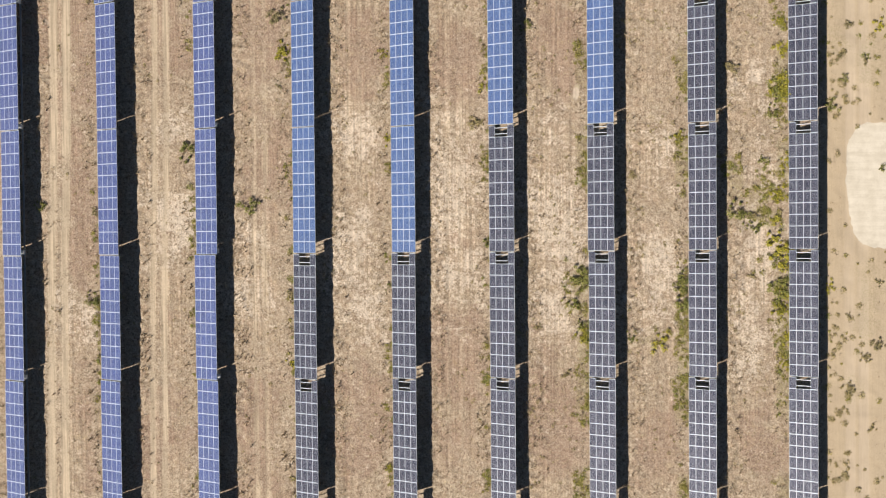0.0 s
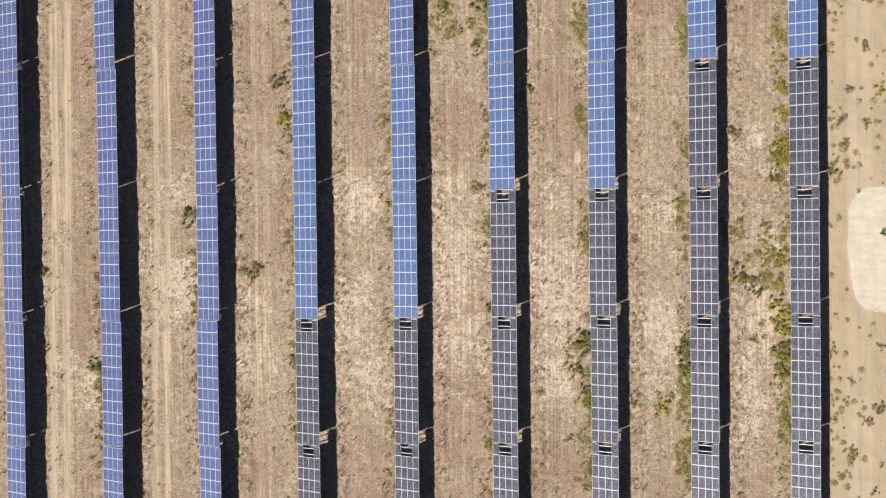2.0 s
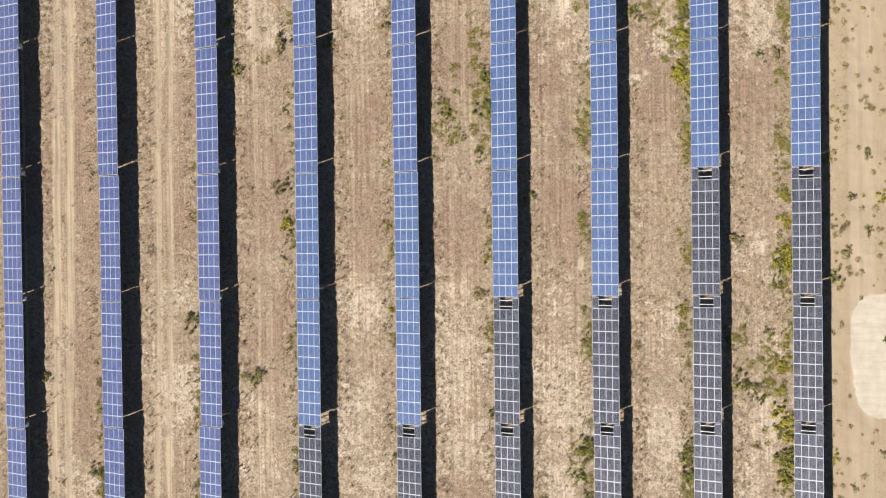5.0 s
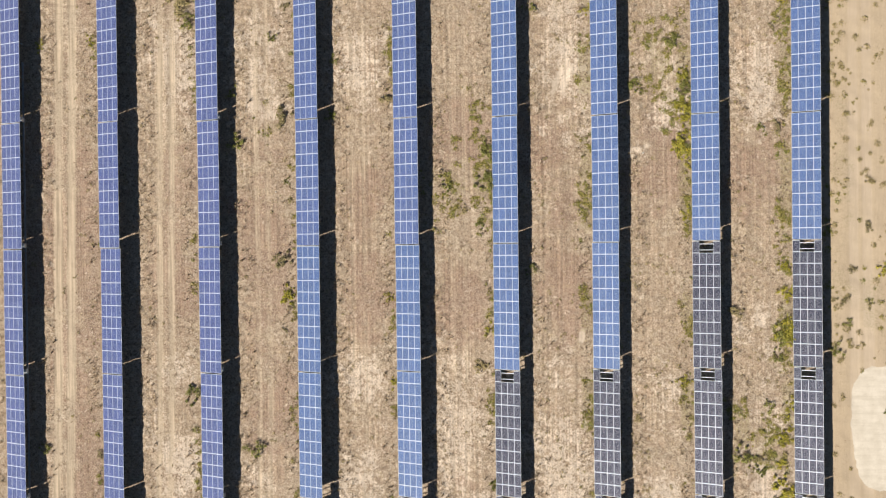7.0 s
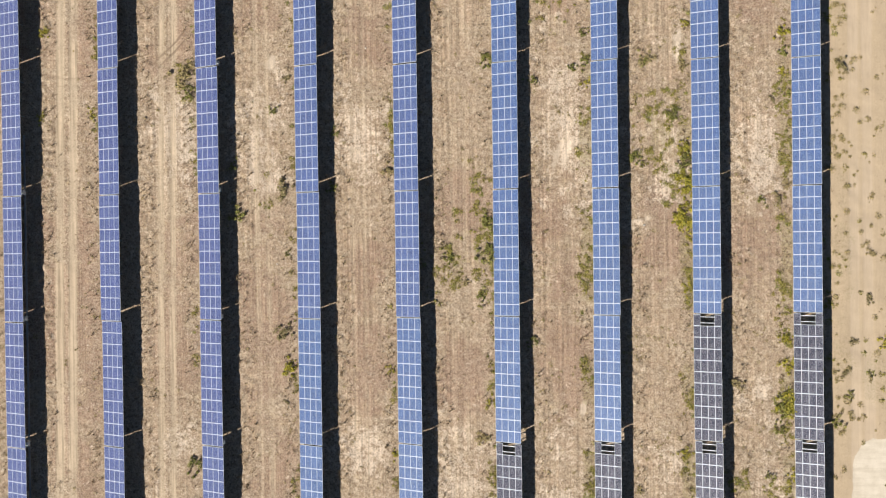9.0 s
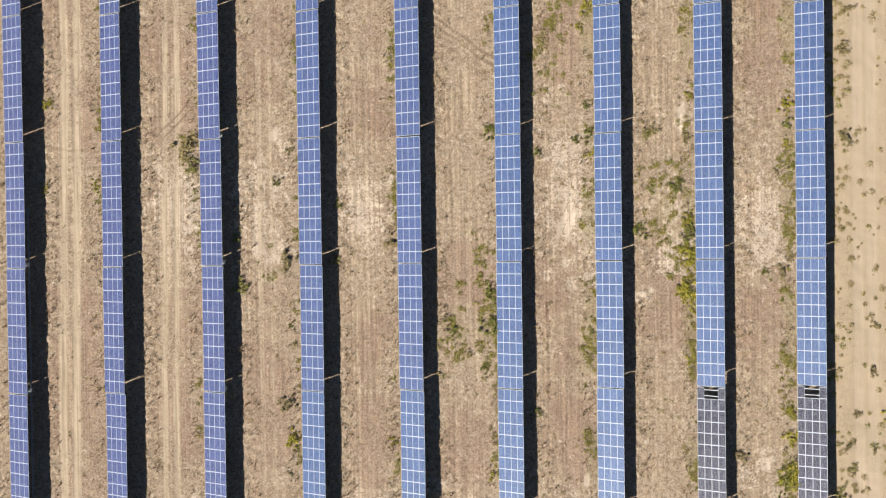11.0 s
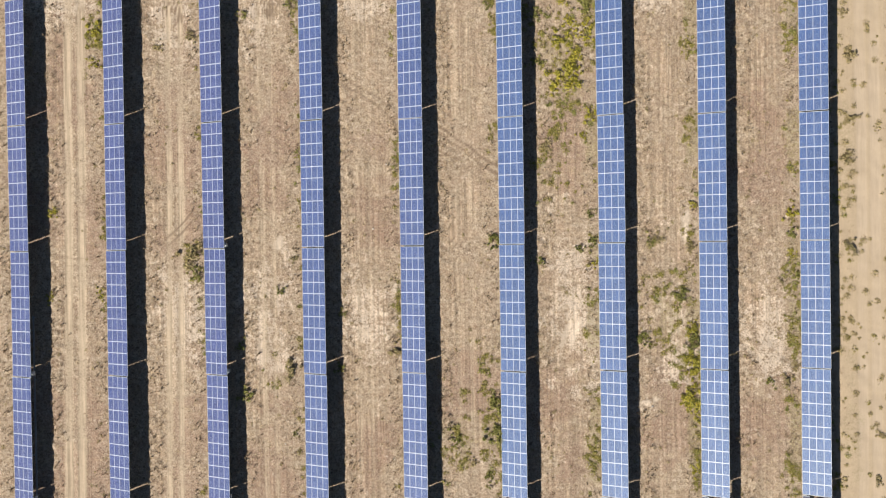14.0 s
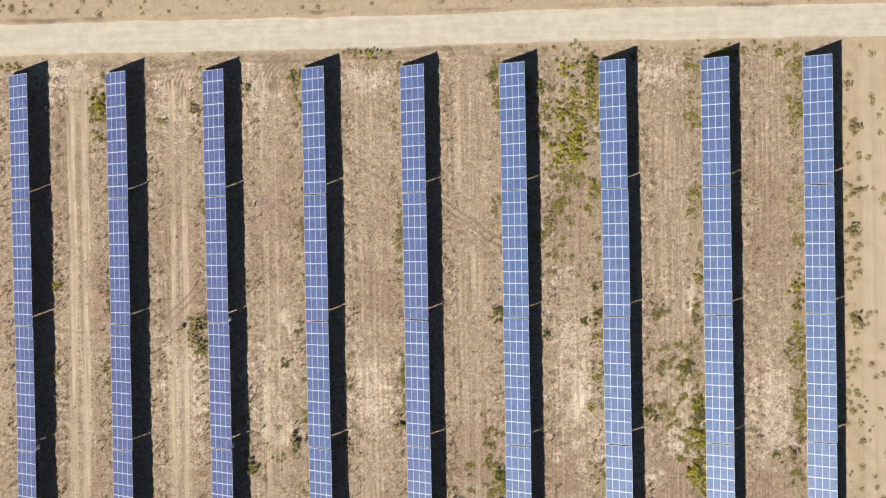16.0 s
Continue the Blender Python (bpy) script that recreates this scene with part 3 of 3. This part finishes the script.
def channel_mesh(name, length, width, height, wall, material, axis="x"):
    """Open channel profile, along x or y from 0 to its length, top at z 0."""
    bm = bmesh.new()
    for u0, u1, z0, z1 in ((-width / 2, width / 2, -wall, 0.0), (-width / 2, -width / 2 + wall, -height, -wall), (width / 2 - wall, width / 2, -height, -wall)):
        if axis == "x":
            box(bm, 0, length, u0, u1, z0, z1)
        else:
            box(bm, u0, u1, 0, length, z0, z1)
    return ready(name, bm, material)


def post_mesh(name, length, size=0.10):
    """C-shaped post with its top at z 0 and a foot sleeve."""
    bm = bmesh.new()
    s, w = size / 2, 0.012
    box(bm, -s, s, -s, -s + w, -length, 0)
    box(bm, -s, s, s - w, s, -length, 0)
    box(bm, -s, -s + w, -s + w, s - w, -length, 0)
    return ready(name, bm, STEEL)


def frame_matrix(origin):
    """A part whose x goes up the slope, y along the row, z off the panel."""
    m = Matrix((SLOPE, (0, 1, 0), NORMAL)).transposed().to_4x4()
    m.translation = origin
    return m


VIOLET_SHEEN_MODULE = module_mesh("violet_sheen_module", VIOLET_SHEEN_CELLS)
BLUE_MODULE, SLATE_SHEEN_MODULE, GREY_MODULE = module_mesh("blue_module", BLUE_CELLS), module_mesh("slate_sheen_module", SLATE_SHEEN_CELLS), module_mesh("grey_module", GREY_CELLS)
SLANT = 4 * MODULE_W + 3 * GAP
RAFTER = channel_mesh("rafter", SLANT - 0.04, 0.08, 0.12, 0.006, ALUMINIUM)
PURLIN = channel_mesh("purlin", COUNT * (MODULE_L + GAP) - GAP - 0.1, 0.08, 0.10, 0.008, STEEL, "y")
FRONT_S, BACK_S = 0.75, 3.55
FRONT_Z, BACK_Z = (LOW + s * math.sin(TILT) - 0.29 for s in (FRONT_S, BACK_S))
FRONT_POST, BACK_POST = post_mesh("front_post", FRONT_Z + 0.4), post_mesh("back_post", BACK_Z + 0.4)
BRACE_FROM, BRACE_TO = Vector((BACK_S * SLOPE.x, 0.0, 0.75)), Vector((2.0 * SLOPE.x, 0.0, LOW + 2.0 * SLOPE.z - 0.21))
BRACE = channel_mesh("brace", (BRACE_TO - BRACE_FROM).length, 0.05, 0.05, 0.006, STEEL)
POST_Y = (-1.6, -6.6, -11.6, -16.7)


def solar_table(row, n):
    """A table of four by eleven framed modules on rails and posts; its origin is on the ground below the low edge's north end."""
    grey = n >= GREY_FROM[row - 1]
    loose = 0.085 if row < 4 else 0.03
    shift = Vector((rng.normal() * loose, rng.normal() * 0.012, 0.0))
    root = new("solar_table")
    lift = LIFT[row - 1] + rng.normal() * 0.025
    root.matrix_world = pose(row_x(row) + shift.x, -TABLE * n + shift.y - 0.075, 0, 0, 0, rng.normal() * 0.04)
    tagged(root, "tilted table of grey solar modules, two modules missing" if grey else "tilted table of framed violet-blue solar modules on steel posts" if row < 4 else "tilted table of framed blue solar modules on steel posts", "solar panel", "rows of solar tables")
    # the blue copy follows the row, so the painted sheen changes across the rows
    module = GREY_MODULE if grey else VIOLET_SHEEN_MODULE if row < 4 else SLATE_SHEEN_MODULE if row < 6 and n < 4 else BLUE_MODULE
    low = Vector((0, 0, LOW + lift))
    for i in range(COUNT):
        y = -(i + 0.5) * (MODULE_L + GAP) + GAP / 2
        for j in range(4):
            if grey and i == 0 and j in (1, 2):
                continue
            at = low + SLOPE * ((j + 0.5) * (MODULE_W + GAP) - GAP / 2) + Vector((0, y, 0)) + NORMAL * rng.uniform(-0.004, 0.004)
            part("solar_module", module, root, frame_matrix(at))
        for share in (0.28, -0.24):
            part("rafter", RAFTER, root, frame_matrix(low + SLOPE * 0.02 + Vector((0, y + share * MODULE_L, 0)) - NORMAL * 0.046))
    end = -(COUNT * (MODULE_L + GAP) - GAP) + 0.05
    for s in (FRONT_S, BACK_S):
        part("purlin", PURLIN, root, frame_matrix(low + SLOPE * s + Vector((0, end, 0)) - NORMAL * 0.168))
    for y in POST_Y:
        part("front_post", FRONT_POST, root, pose(FRONT_S * SLOPE.x, y, FRONT_Z + lift))
        part("back_post", BACK_POST, root, pose(BACK_S * SLOPE.x, y, BACK_Z + lift))
        way = BRACE_TO - BRACE_FROM
        part("brace", BRACE, root, pose(BRACE_FROM.x, y, BRACE_FROM.z + lift, 0, -math.degrees(math.atan2(way.z, way.x)), 0))
    return root


for row in range(1, 10):
    for n in range(TABLES):
        solar_table(row, n)


# ---- cable tray and combiner boxes ----
def cable_tray(x, y0, y1):
    """Ladder-like tray on brackets behind a row, with cables in it."""
    root = new("cable_tray")
    root.location = (x, y0, 0)
    tagged(root, "long dull steel cable tray on short legs behind the panels", "cable tray")
    bm = bmesh.new()
    box(bm, -0.12, 0.12, y1 - y0, 0, 0.90, 0.905)
    box(bm, -0.125, -0.12, y1 - y0, 0, 0.90, 0.97)
    box(bm, 0.12, 0.125, y1 - y0, 0, 0.90, 0.97)
    part("tray", ready("tray", bm, TRAY_STEEL), root)
    for k in (-0.06, 0.0, 0.055):
        bm = bmesh.new()
        bmesh.ops.create_cone(bm, segments=8, radius1=0.022, radius2=0.022, depth=y0 - y1, cap_ends=True, matrix=pose(k, (y1 - y0) / 2, 0.928, 90, 0, 0))
        part("cable", ready("cable", bm, CABLE), root, label="grey cable")
    bm = bmesh.new()
    box(bm, -0.03, 0.03, -0.03, 0.03, -0.3, 0.90)
    box(bm, -0.13, 0.13, -0.02, 0.02, 0.86, 0.90)
    leg = ready("tray_leg", bm, STEEL)
    for k in range(int((y0 - y1) / 4.6) + 1):
        part("leg", leg, root, pose(0, -0.3 - 4.6 * k, 0))


def combiner_box_meshes():
    bm = bmesh.new()
    box(bm, -0.14, 0.14, -0.32, 0.32, 1.0, 1.75)
    bmesh.ops.bevel(bm, geom=bm.edges[:], offset=0.015, segments=2, affect="EDGES")
    body = ready("box_body", bm, BOX_PAINT)
    bm = bmesh.new()
    box(bm, -0.17, 0.17, -0.36, 0.36, 1.752, 1.775)
    hood = ready("box_hood", bm, BOX_PAINT)
    bm = bmesh.new()
    box(bm, 0.141, 0.155, -0.28, 0.28, 1.05, 1.70)
    door = ready("box_door", bm, BOX_PAINT)
    bm = bmesh.new()
    box(bm, -0.03, 0.03, -0.24, -0.18, -0.3, 1.0)
    leg = ready("box_leg", bm, STEEL)
    return body, hood, door, leg


BOX_BODY, BOX_HOOD, BOX_DOOR, BOX_LEG = combiner_box_meshes()


def combiner_box(x, y):
    root = new("combiner_box")
    root.location = (x, y, 0)
    tagged(root, "light grey electrical combiner box standing behind the panels", "electrical box", "combiner boxes")
    part("body", BOX_BODY, root)
    part("hood", BOX_HOOD, root)
    part("door", BOX_DOOR, root)
    for k in (0.0, 0.42):
        part("leg", BOX_LEG, root, pose(0, k, 0))


cable_tray(row_x(1) + 3.44, -46.5, -147.8)
for n in range(3, 8):
    combiner_box(row_x(1) + 3.42, -TABLE * n + 0.52)
for n in range(2, 8):
    combiner_box(row_x(3) + 3.46, -TABLE * n + 0.52)

# ---- plants ----
def tufts(count, keep, size, blades, spread, height, seed, width=(0.14, 0.30), vary=0.3):
    """Blades of many small tufts: places where keep() says so, as arrays of corners and triangles."""
    r = np.random.default_rng(seed)
    x, y = r.uniform(-63, 76, count), r.uniform(-150, 13, count)
    f = ground_fields(x, y)
    chosen = r.random(count) < keep(x, y, f)
    x, y = x[chosen], y[chosen]
    z = ground_height(x, y, {k: v[chosen] for k, v in f.items()})
    n = len(x)
    s = size * np.clip(r.lognormal(0, vary, n), 0.5, 1.7)
    angle = r.uniform(0, 2 * np.pi, (n, blades))
    reach, rise, wide = (s[:, None] * r.uniform(a, b, (n, blades)) for a, b in (spread, height, width))
    ca, sa = np.cos(angle), np.sin(angle)
    bx, by = x[:, None] + ca * reach * 0.15, y[:, None] + sa * reach * 0.15
    bz = np.repeat(z[:, None] - 0.02, blades, 1)
    v = np.stack([np.stack([bx - sa * wide, by + ca * wide, bz], -1), np.stack([bx + sa * wide, by - ca * wide, bz], -1),
                  np.stack([bx + ca * reach, by + sa * reach, bz + rise], -1)], 2).reshape(-1, 3)
    return v, np.arange(len(v)).reshape(-1, 3)


def under_rows(x):
    k = (x + 4 * PITCH) % PITCH
    return (k < 3.4) & (x < 62.5) & (x > -58.5)


def straw_keep(x, y, f):
    clump = np.clip(wobble(x, y, 71) * 2.2 + 0.55, 0, 1)
    k = clump * np.clip(1 - 1.1 * f["track"] - 0.88 * f["sand"] - 1.5 * f["road"] - f["scrape"], 0.0, 1) * (1 - 0.3 * f["pale"])
    return np.where(under_rows(x) & (y < 0), k * 0.3, k)


def dead_keep(x, y, f):
    clump = np.clip(wobble(x, y, 95) * 3.0 + 0.45, 0, 1)
    k = clump * np.clip(1 - 1.0 * f["track"] - 0.93 * f["sand"] - 1.5 * f["road"] - f["scrape"], 0.0, 1)
    return np.where(under_rows(x) & (y < 0), k * 0.3, k)


v, tri = tufts(150000, straw_keep, 0.19, 4, (0.4, 1.2), (0.15, 0.45), 3)
tagged(new("dry_grass", from_arrays("dry_grass", v, tri, STRAW)), "dry straw-coloured grass tufts scattered over the ground", "grass", kind="stuff")
v, tri = tufts(60000, lambda x, y, f: straw_keep(x, y, f) * (1 - 0.75 * f["lane"]), 0.24, 8, (0.3, 1.0), (0.4, 1.0), 6, (0.04, 0.09), 0.2)
tagged(new("tall_dry_grass", from_arrays("tall_dry_grass", v, tri, STRAW)), "taller dry golden grass beside the mown lanes", "grass", kind="stuff")


def fringe_keep(x, y, f):
    k = (x + 4 * PITCH) % PITCH
    clump = np.clip(0.3 + 2.4 * (lattice_noise(x, y, 1.6, 171) - 0.35), 0, 1)
    return (band(k, 4.6, 8.0, 1.0) + band(k, 12.4, 14.3, 0.6)) * clump * (x < 61) * (y < 0) * (1 - f["track"])


v, tri = tufts(60000, fringe_keep, 0.34, 7, (0.25, 0.8), (0.6, 1.3), 9, (0.05, 0.12), 0.3)
tagged(new("rank_grass", from_arrays("rank_grass", v, tri, STRAW)), "rank dry grass left standing beside the panel rows", "grass", kind="stuff")
v, tri = tufts(70000, dead_keep, 0.16, 6, (0.3, 1.0), (0.15, 0.5), 4)
tagged(new("dead_weeds", from_arrays("dead_weeds", v, tri, DEAD)), "small dead brown weeds scattered over the ground", "weeds", kind="stuff")
def leaf_clumps(x, y, size, leaves, seed):
    """Low domes of small leaves at many places, as arrays of corners and four-sided faces."""
    r = np.random.default_rng(seed)
    n = len(x)
    z = height_at(x, y)
    shape = (n, leaves)
    a, b, q = r.uniform(0, 2 * np.pi, shape), r.uniform(0.1, 1.4, shape), r.uniform(0.02, 1.0, shape) ** 0.75 * r.uniform(0.55, 1.0, shape) * 0.62
    lean = 1 + 0.5 * np.cos(a - r.uniform(0, 6.28, (n, 1))) * r.uniform(0, 1, (n, 1))
    s = size[:, None]
    cx, cy = x[:, None] + s * q * lean * np.cos(a), y[:, None] + s * q * lean * np.sin(a)
    cz = z[:, None] + s * 0.34 * (0.25 - q * q) * r.uniform(0.3, 1.2, shape) + 0.05
    turn, l, w = r.uniform(0, 6.28, shape), r.uniform(0.06, 0.12, shape) * s ** 0.5, r.uniform(0.03, 0.06, shape) * s ** 0.5
    tip, roll = r.normal(0, 0.5, shape), r.normal(0, 0.5, shape)
    c, t = np.cos(turn), np.sin(turn)
    corners = [np.stack([cx + i * l * c - j * w * t, cy + i * l * t + j * w * c, cz + i * l * tip + j * w * roll], -1) for i, j in ((-1, 0), (0, -1), (1, 0), (0, 1))]
    v = np.stack(corners, 2).reshape(-1, 3)
    return v, np.arange(len(v)).reshape(-1, 4)


def scattered(count, keep, low, high, seed):
    r = np.random.default_rng(seed)
    x, y = r.uniform(-63, 76, count), r.uniform(-150, 13, count)
    chosen = r.random(count) < keep(x, y, ground_fields(x, y))
    return x[chosen], y[chosen], r.uniform(low, high, int(chosen.sum())) ** 1.0


def open_ground(x, y, f):
    return np.where(under_rows(x) & (y < 0), 0.15, 1.0) * (1 - np.clip(f["road"], 0, 1)) * (1 - 0.7 * np.clip(f["track"], 0, 1))


def clumped(x, y, seed):
    return np.clip((lattice_noise(x, y, 1.3, seed) * 0.5 + lattice_noise(x, y, 3.4, seed + 1) * 0.5 - 0.5) * 5.0 + 0.35, 0, 1)


def weed_keep(x, y, f):
    return clumped(x, y, 83) * np.clip(f["herb"] * 1.3 - 0.05, 0, 1) * (1 - 0.9 * f["sand"]) * open_ground(x, y, f)


def loose_weed_keep(x, y, f):
    return np.clip(clumped(x, y, 87) - 0.5, 0, 1) * (0.35 + 0.65 * (x > 18)) * (1 - 0.8 * f["sand"]) * open_ground(x, y, f)


def sand_keep(x, y, f):
    edge = band(x, 63.4, 66.6, 0.8) * 1.6 * np.clip(0.2 + 2 * lattice_noise(x, y, 6.0, 141), 0, 1) + (x > 66) * 0.4 * band(y, -150, 2, 1) + band(y, 8.6, 16, 0.6) * 0.6 + band(y, 0.6, 2.6, 0.5) * 0.5
    return np.clip(clumped(x, y, 89) - 0.25, 0, 1) * np.clip(edge, 0, 1) * f["sand"] * (1 - np.clip(f["road"], 0, 1))


def plant_cover(name, label, material, count, keep, low, high, leaves, seed):
    x, y, size = scattered(count, keep, low, high, seed)
    v, quads = leaf_clumps(x, y, size, leaves, seed + 1)
    tagged(new(name, from_arrays(name, v, quads, material)), label, "weeds", kind="stuff")


plant_cover("yellow_weeds", "yellowish green weeds along the panel rows", WEED, 66000, weed_keep, 0.35, 1.15, 42, 5)
plant_cover("green_weeds", "small dark green weeds between the panel rows", GREEN_LEAF, 15000, weed_keep, 0.35, 1.1, 44, 8)
plant_cover("loose_weeds", "sparse dusty olive weeds on dry ground", OLIVE_LEAF, 22000, loose_weed_keep, 0.2, 0.75, 28, 12)
plant_cover("sand_weeds", "small olive plants dotting the bare sand", OLIVE_LEAF, 23000, sand_keep, 0.3, 1.25, 60, 15)


def leaf_mesh(name, material, seed, leaves=520):
    """Ragged low crown of small leaves, about one metre wide."""
    r = np.random.default_rng(seed)
    lobes = [(0.30 * r.normal(), 0.30 * r.normal(), r.uniform(0.06, 0.19)) for _ in range(11)]
    verts, faces = [], []
    for k in range(leaves):
        cx, cy, rad = lobes[k % 11]
        a, b, q = r.uniform(0, 2 * math.pi), r.uniform(0.05, 1.35), rad * r.uniform(0.4, 1.5)
        p = Vector((cx + q * math.cos(a) * math.cos(b), cy + q * math.sin(a) * math.cos(b), 0.08 + 1.5 * q * math.sin(b)))
        m = Euler((r.normal() * 0.7, r.normal() * 0.7, r.uniform(0, 6.28))).to_matrix()
        w, l = r.uniform(0.018, 0.034), r.uniform(0.04, 0.085)
        i = len(verts)
        verts += [tuple(p + m @ Vector(c)) for c in ((-l, 0, 0), (0, -w, 0.008), (l, 0, -0.006), (0, w, 0.008))]
        faces.append((i, i + 1, i + 2, i + 3))
    return from_arrays(name, np.array(verts), np.array(faces), material)


def stem_mesh(name, seed):
    r = random.Random(seed)
    bm = bmesh.new()
    for _ in range(7):
        a, t = r.uniform(0, 6.28), r.uniform(10, 50)
        bmesh.ops.create_cone(bm, segments=5, radius1=0.014, radius2=0.004, depth=0.42, cap_ends=True,
                              matrix=pose(0, 0, -0.04, 0, 0, math.degrees(a)) @ pose(0, 0, 0, 0, t, 0) @ pose(0, 0, 0.2))
    return ready(name, bm, STEM)


STEMS = [stem_mesh("stems", s) for s in range(3)]


def shrubs(kind, label, material, places, seed, flat):
    crowns = [leaf_mesh("leaves", material, seed + k) for k in range(4)]
    r = random.Random(seed)
    heights = height_at([p[0] for p in places], [p[1] for p in places])
    for (x, y, size), z in zip(places, heights):
        root = new(kind)
        s = size * r.uniform(1.25, 1.65)
        root.matrix_world = pose(x, y, z, 0, 0, r.uniform(0, 360)) @ Matrix.Diagonal((s * r.uniform(0.85, 1.2), s, s * flat, 1))
        tagged(root, label, "shrub", "wild shrubs")
        part("stalk", r.choice(STEMS), root)
        part("foliage", r.choice(crowns), root)


shrubs("green_shrub", "low dark green wild shrub growing on dry ground", GREEN_LEAF, GREEN_SHRUBS_A + GREEN_SHRUBS_B + GREEN_SHRUBS_C, 20, 0.75)
shrubs("olive_shrub", "dusty olive brown wild shrub on bare soil", OLIVE_LEAF, OLIVE_SHRUBS_A + OLIVE_SHRUBS_B, 40, 0.6)
shrubs("yellow_shrub", "yellow-flowering light green weed beside the panels", YELLOW_LEAF, YELLOW_SHRUBS_A + YELLOW_SHRUBS_B + YELLOW_SHRUBS_C, 60, 0.6)


def stone(x, y, size, seed):
    bm = bmesh.new()
    bmesh.ops.create_icosphere(bm, subdivisions=2, radius=size)
    r = random.Random(seed)
    k = Vector((r.uniform(0, 9), r.uniform(0, 9), seed))
    for v in bm.verts:
        v.co *= 1 + 0.35 * noise.noise(v.co / size * 1.2 + k)
        v.co.z *= 0.6
    ob = new("stone", ready("stone", bm, STONE))
    ob.location = (x, y, float(height_at(x, y)[0]) + size * 0.2)
    tagged(ob, "small pale stone lying on dry soil", "stone", "loose stones")


for k, (x, y, size) in enumerate(((-43.4, -95.0, 0.14), (43.2, -91.5, 0.13), (20.2, -109.0, 0.12), (39.5, -95.6, 0.1), (-4.0, -34.4, 0.14), (-1.9, -25.0, 0.13), (36.5, -61.0, 0.16), (-17.5, -66.0, 0.12))):
    stone(x, y, size, k)
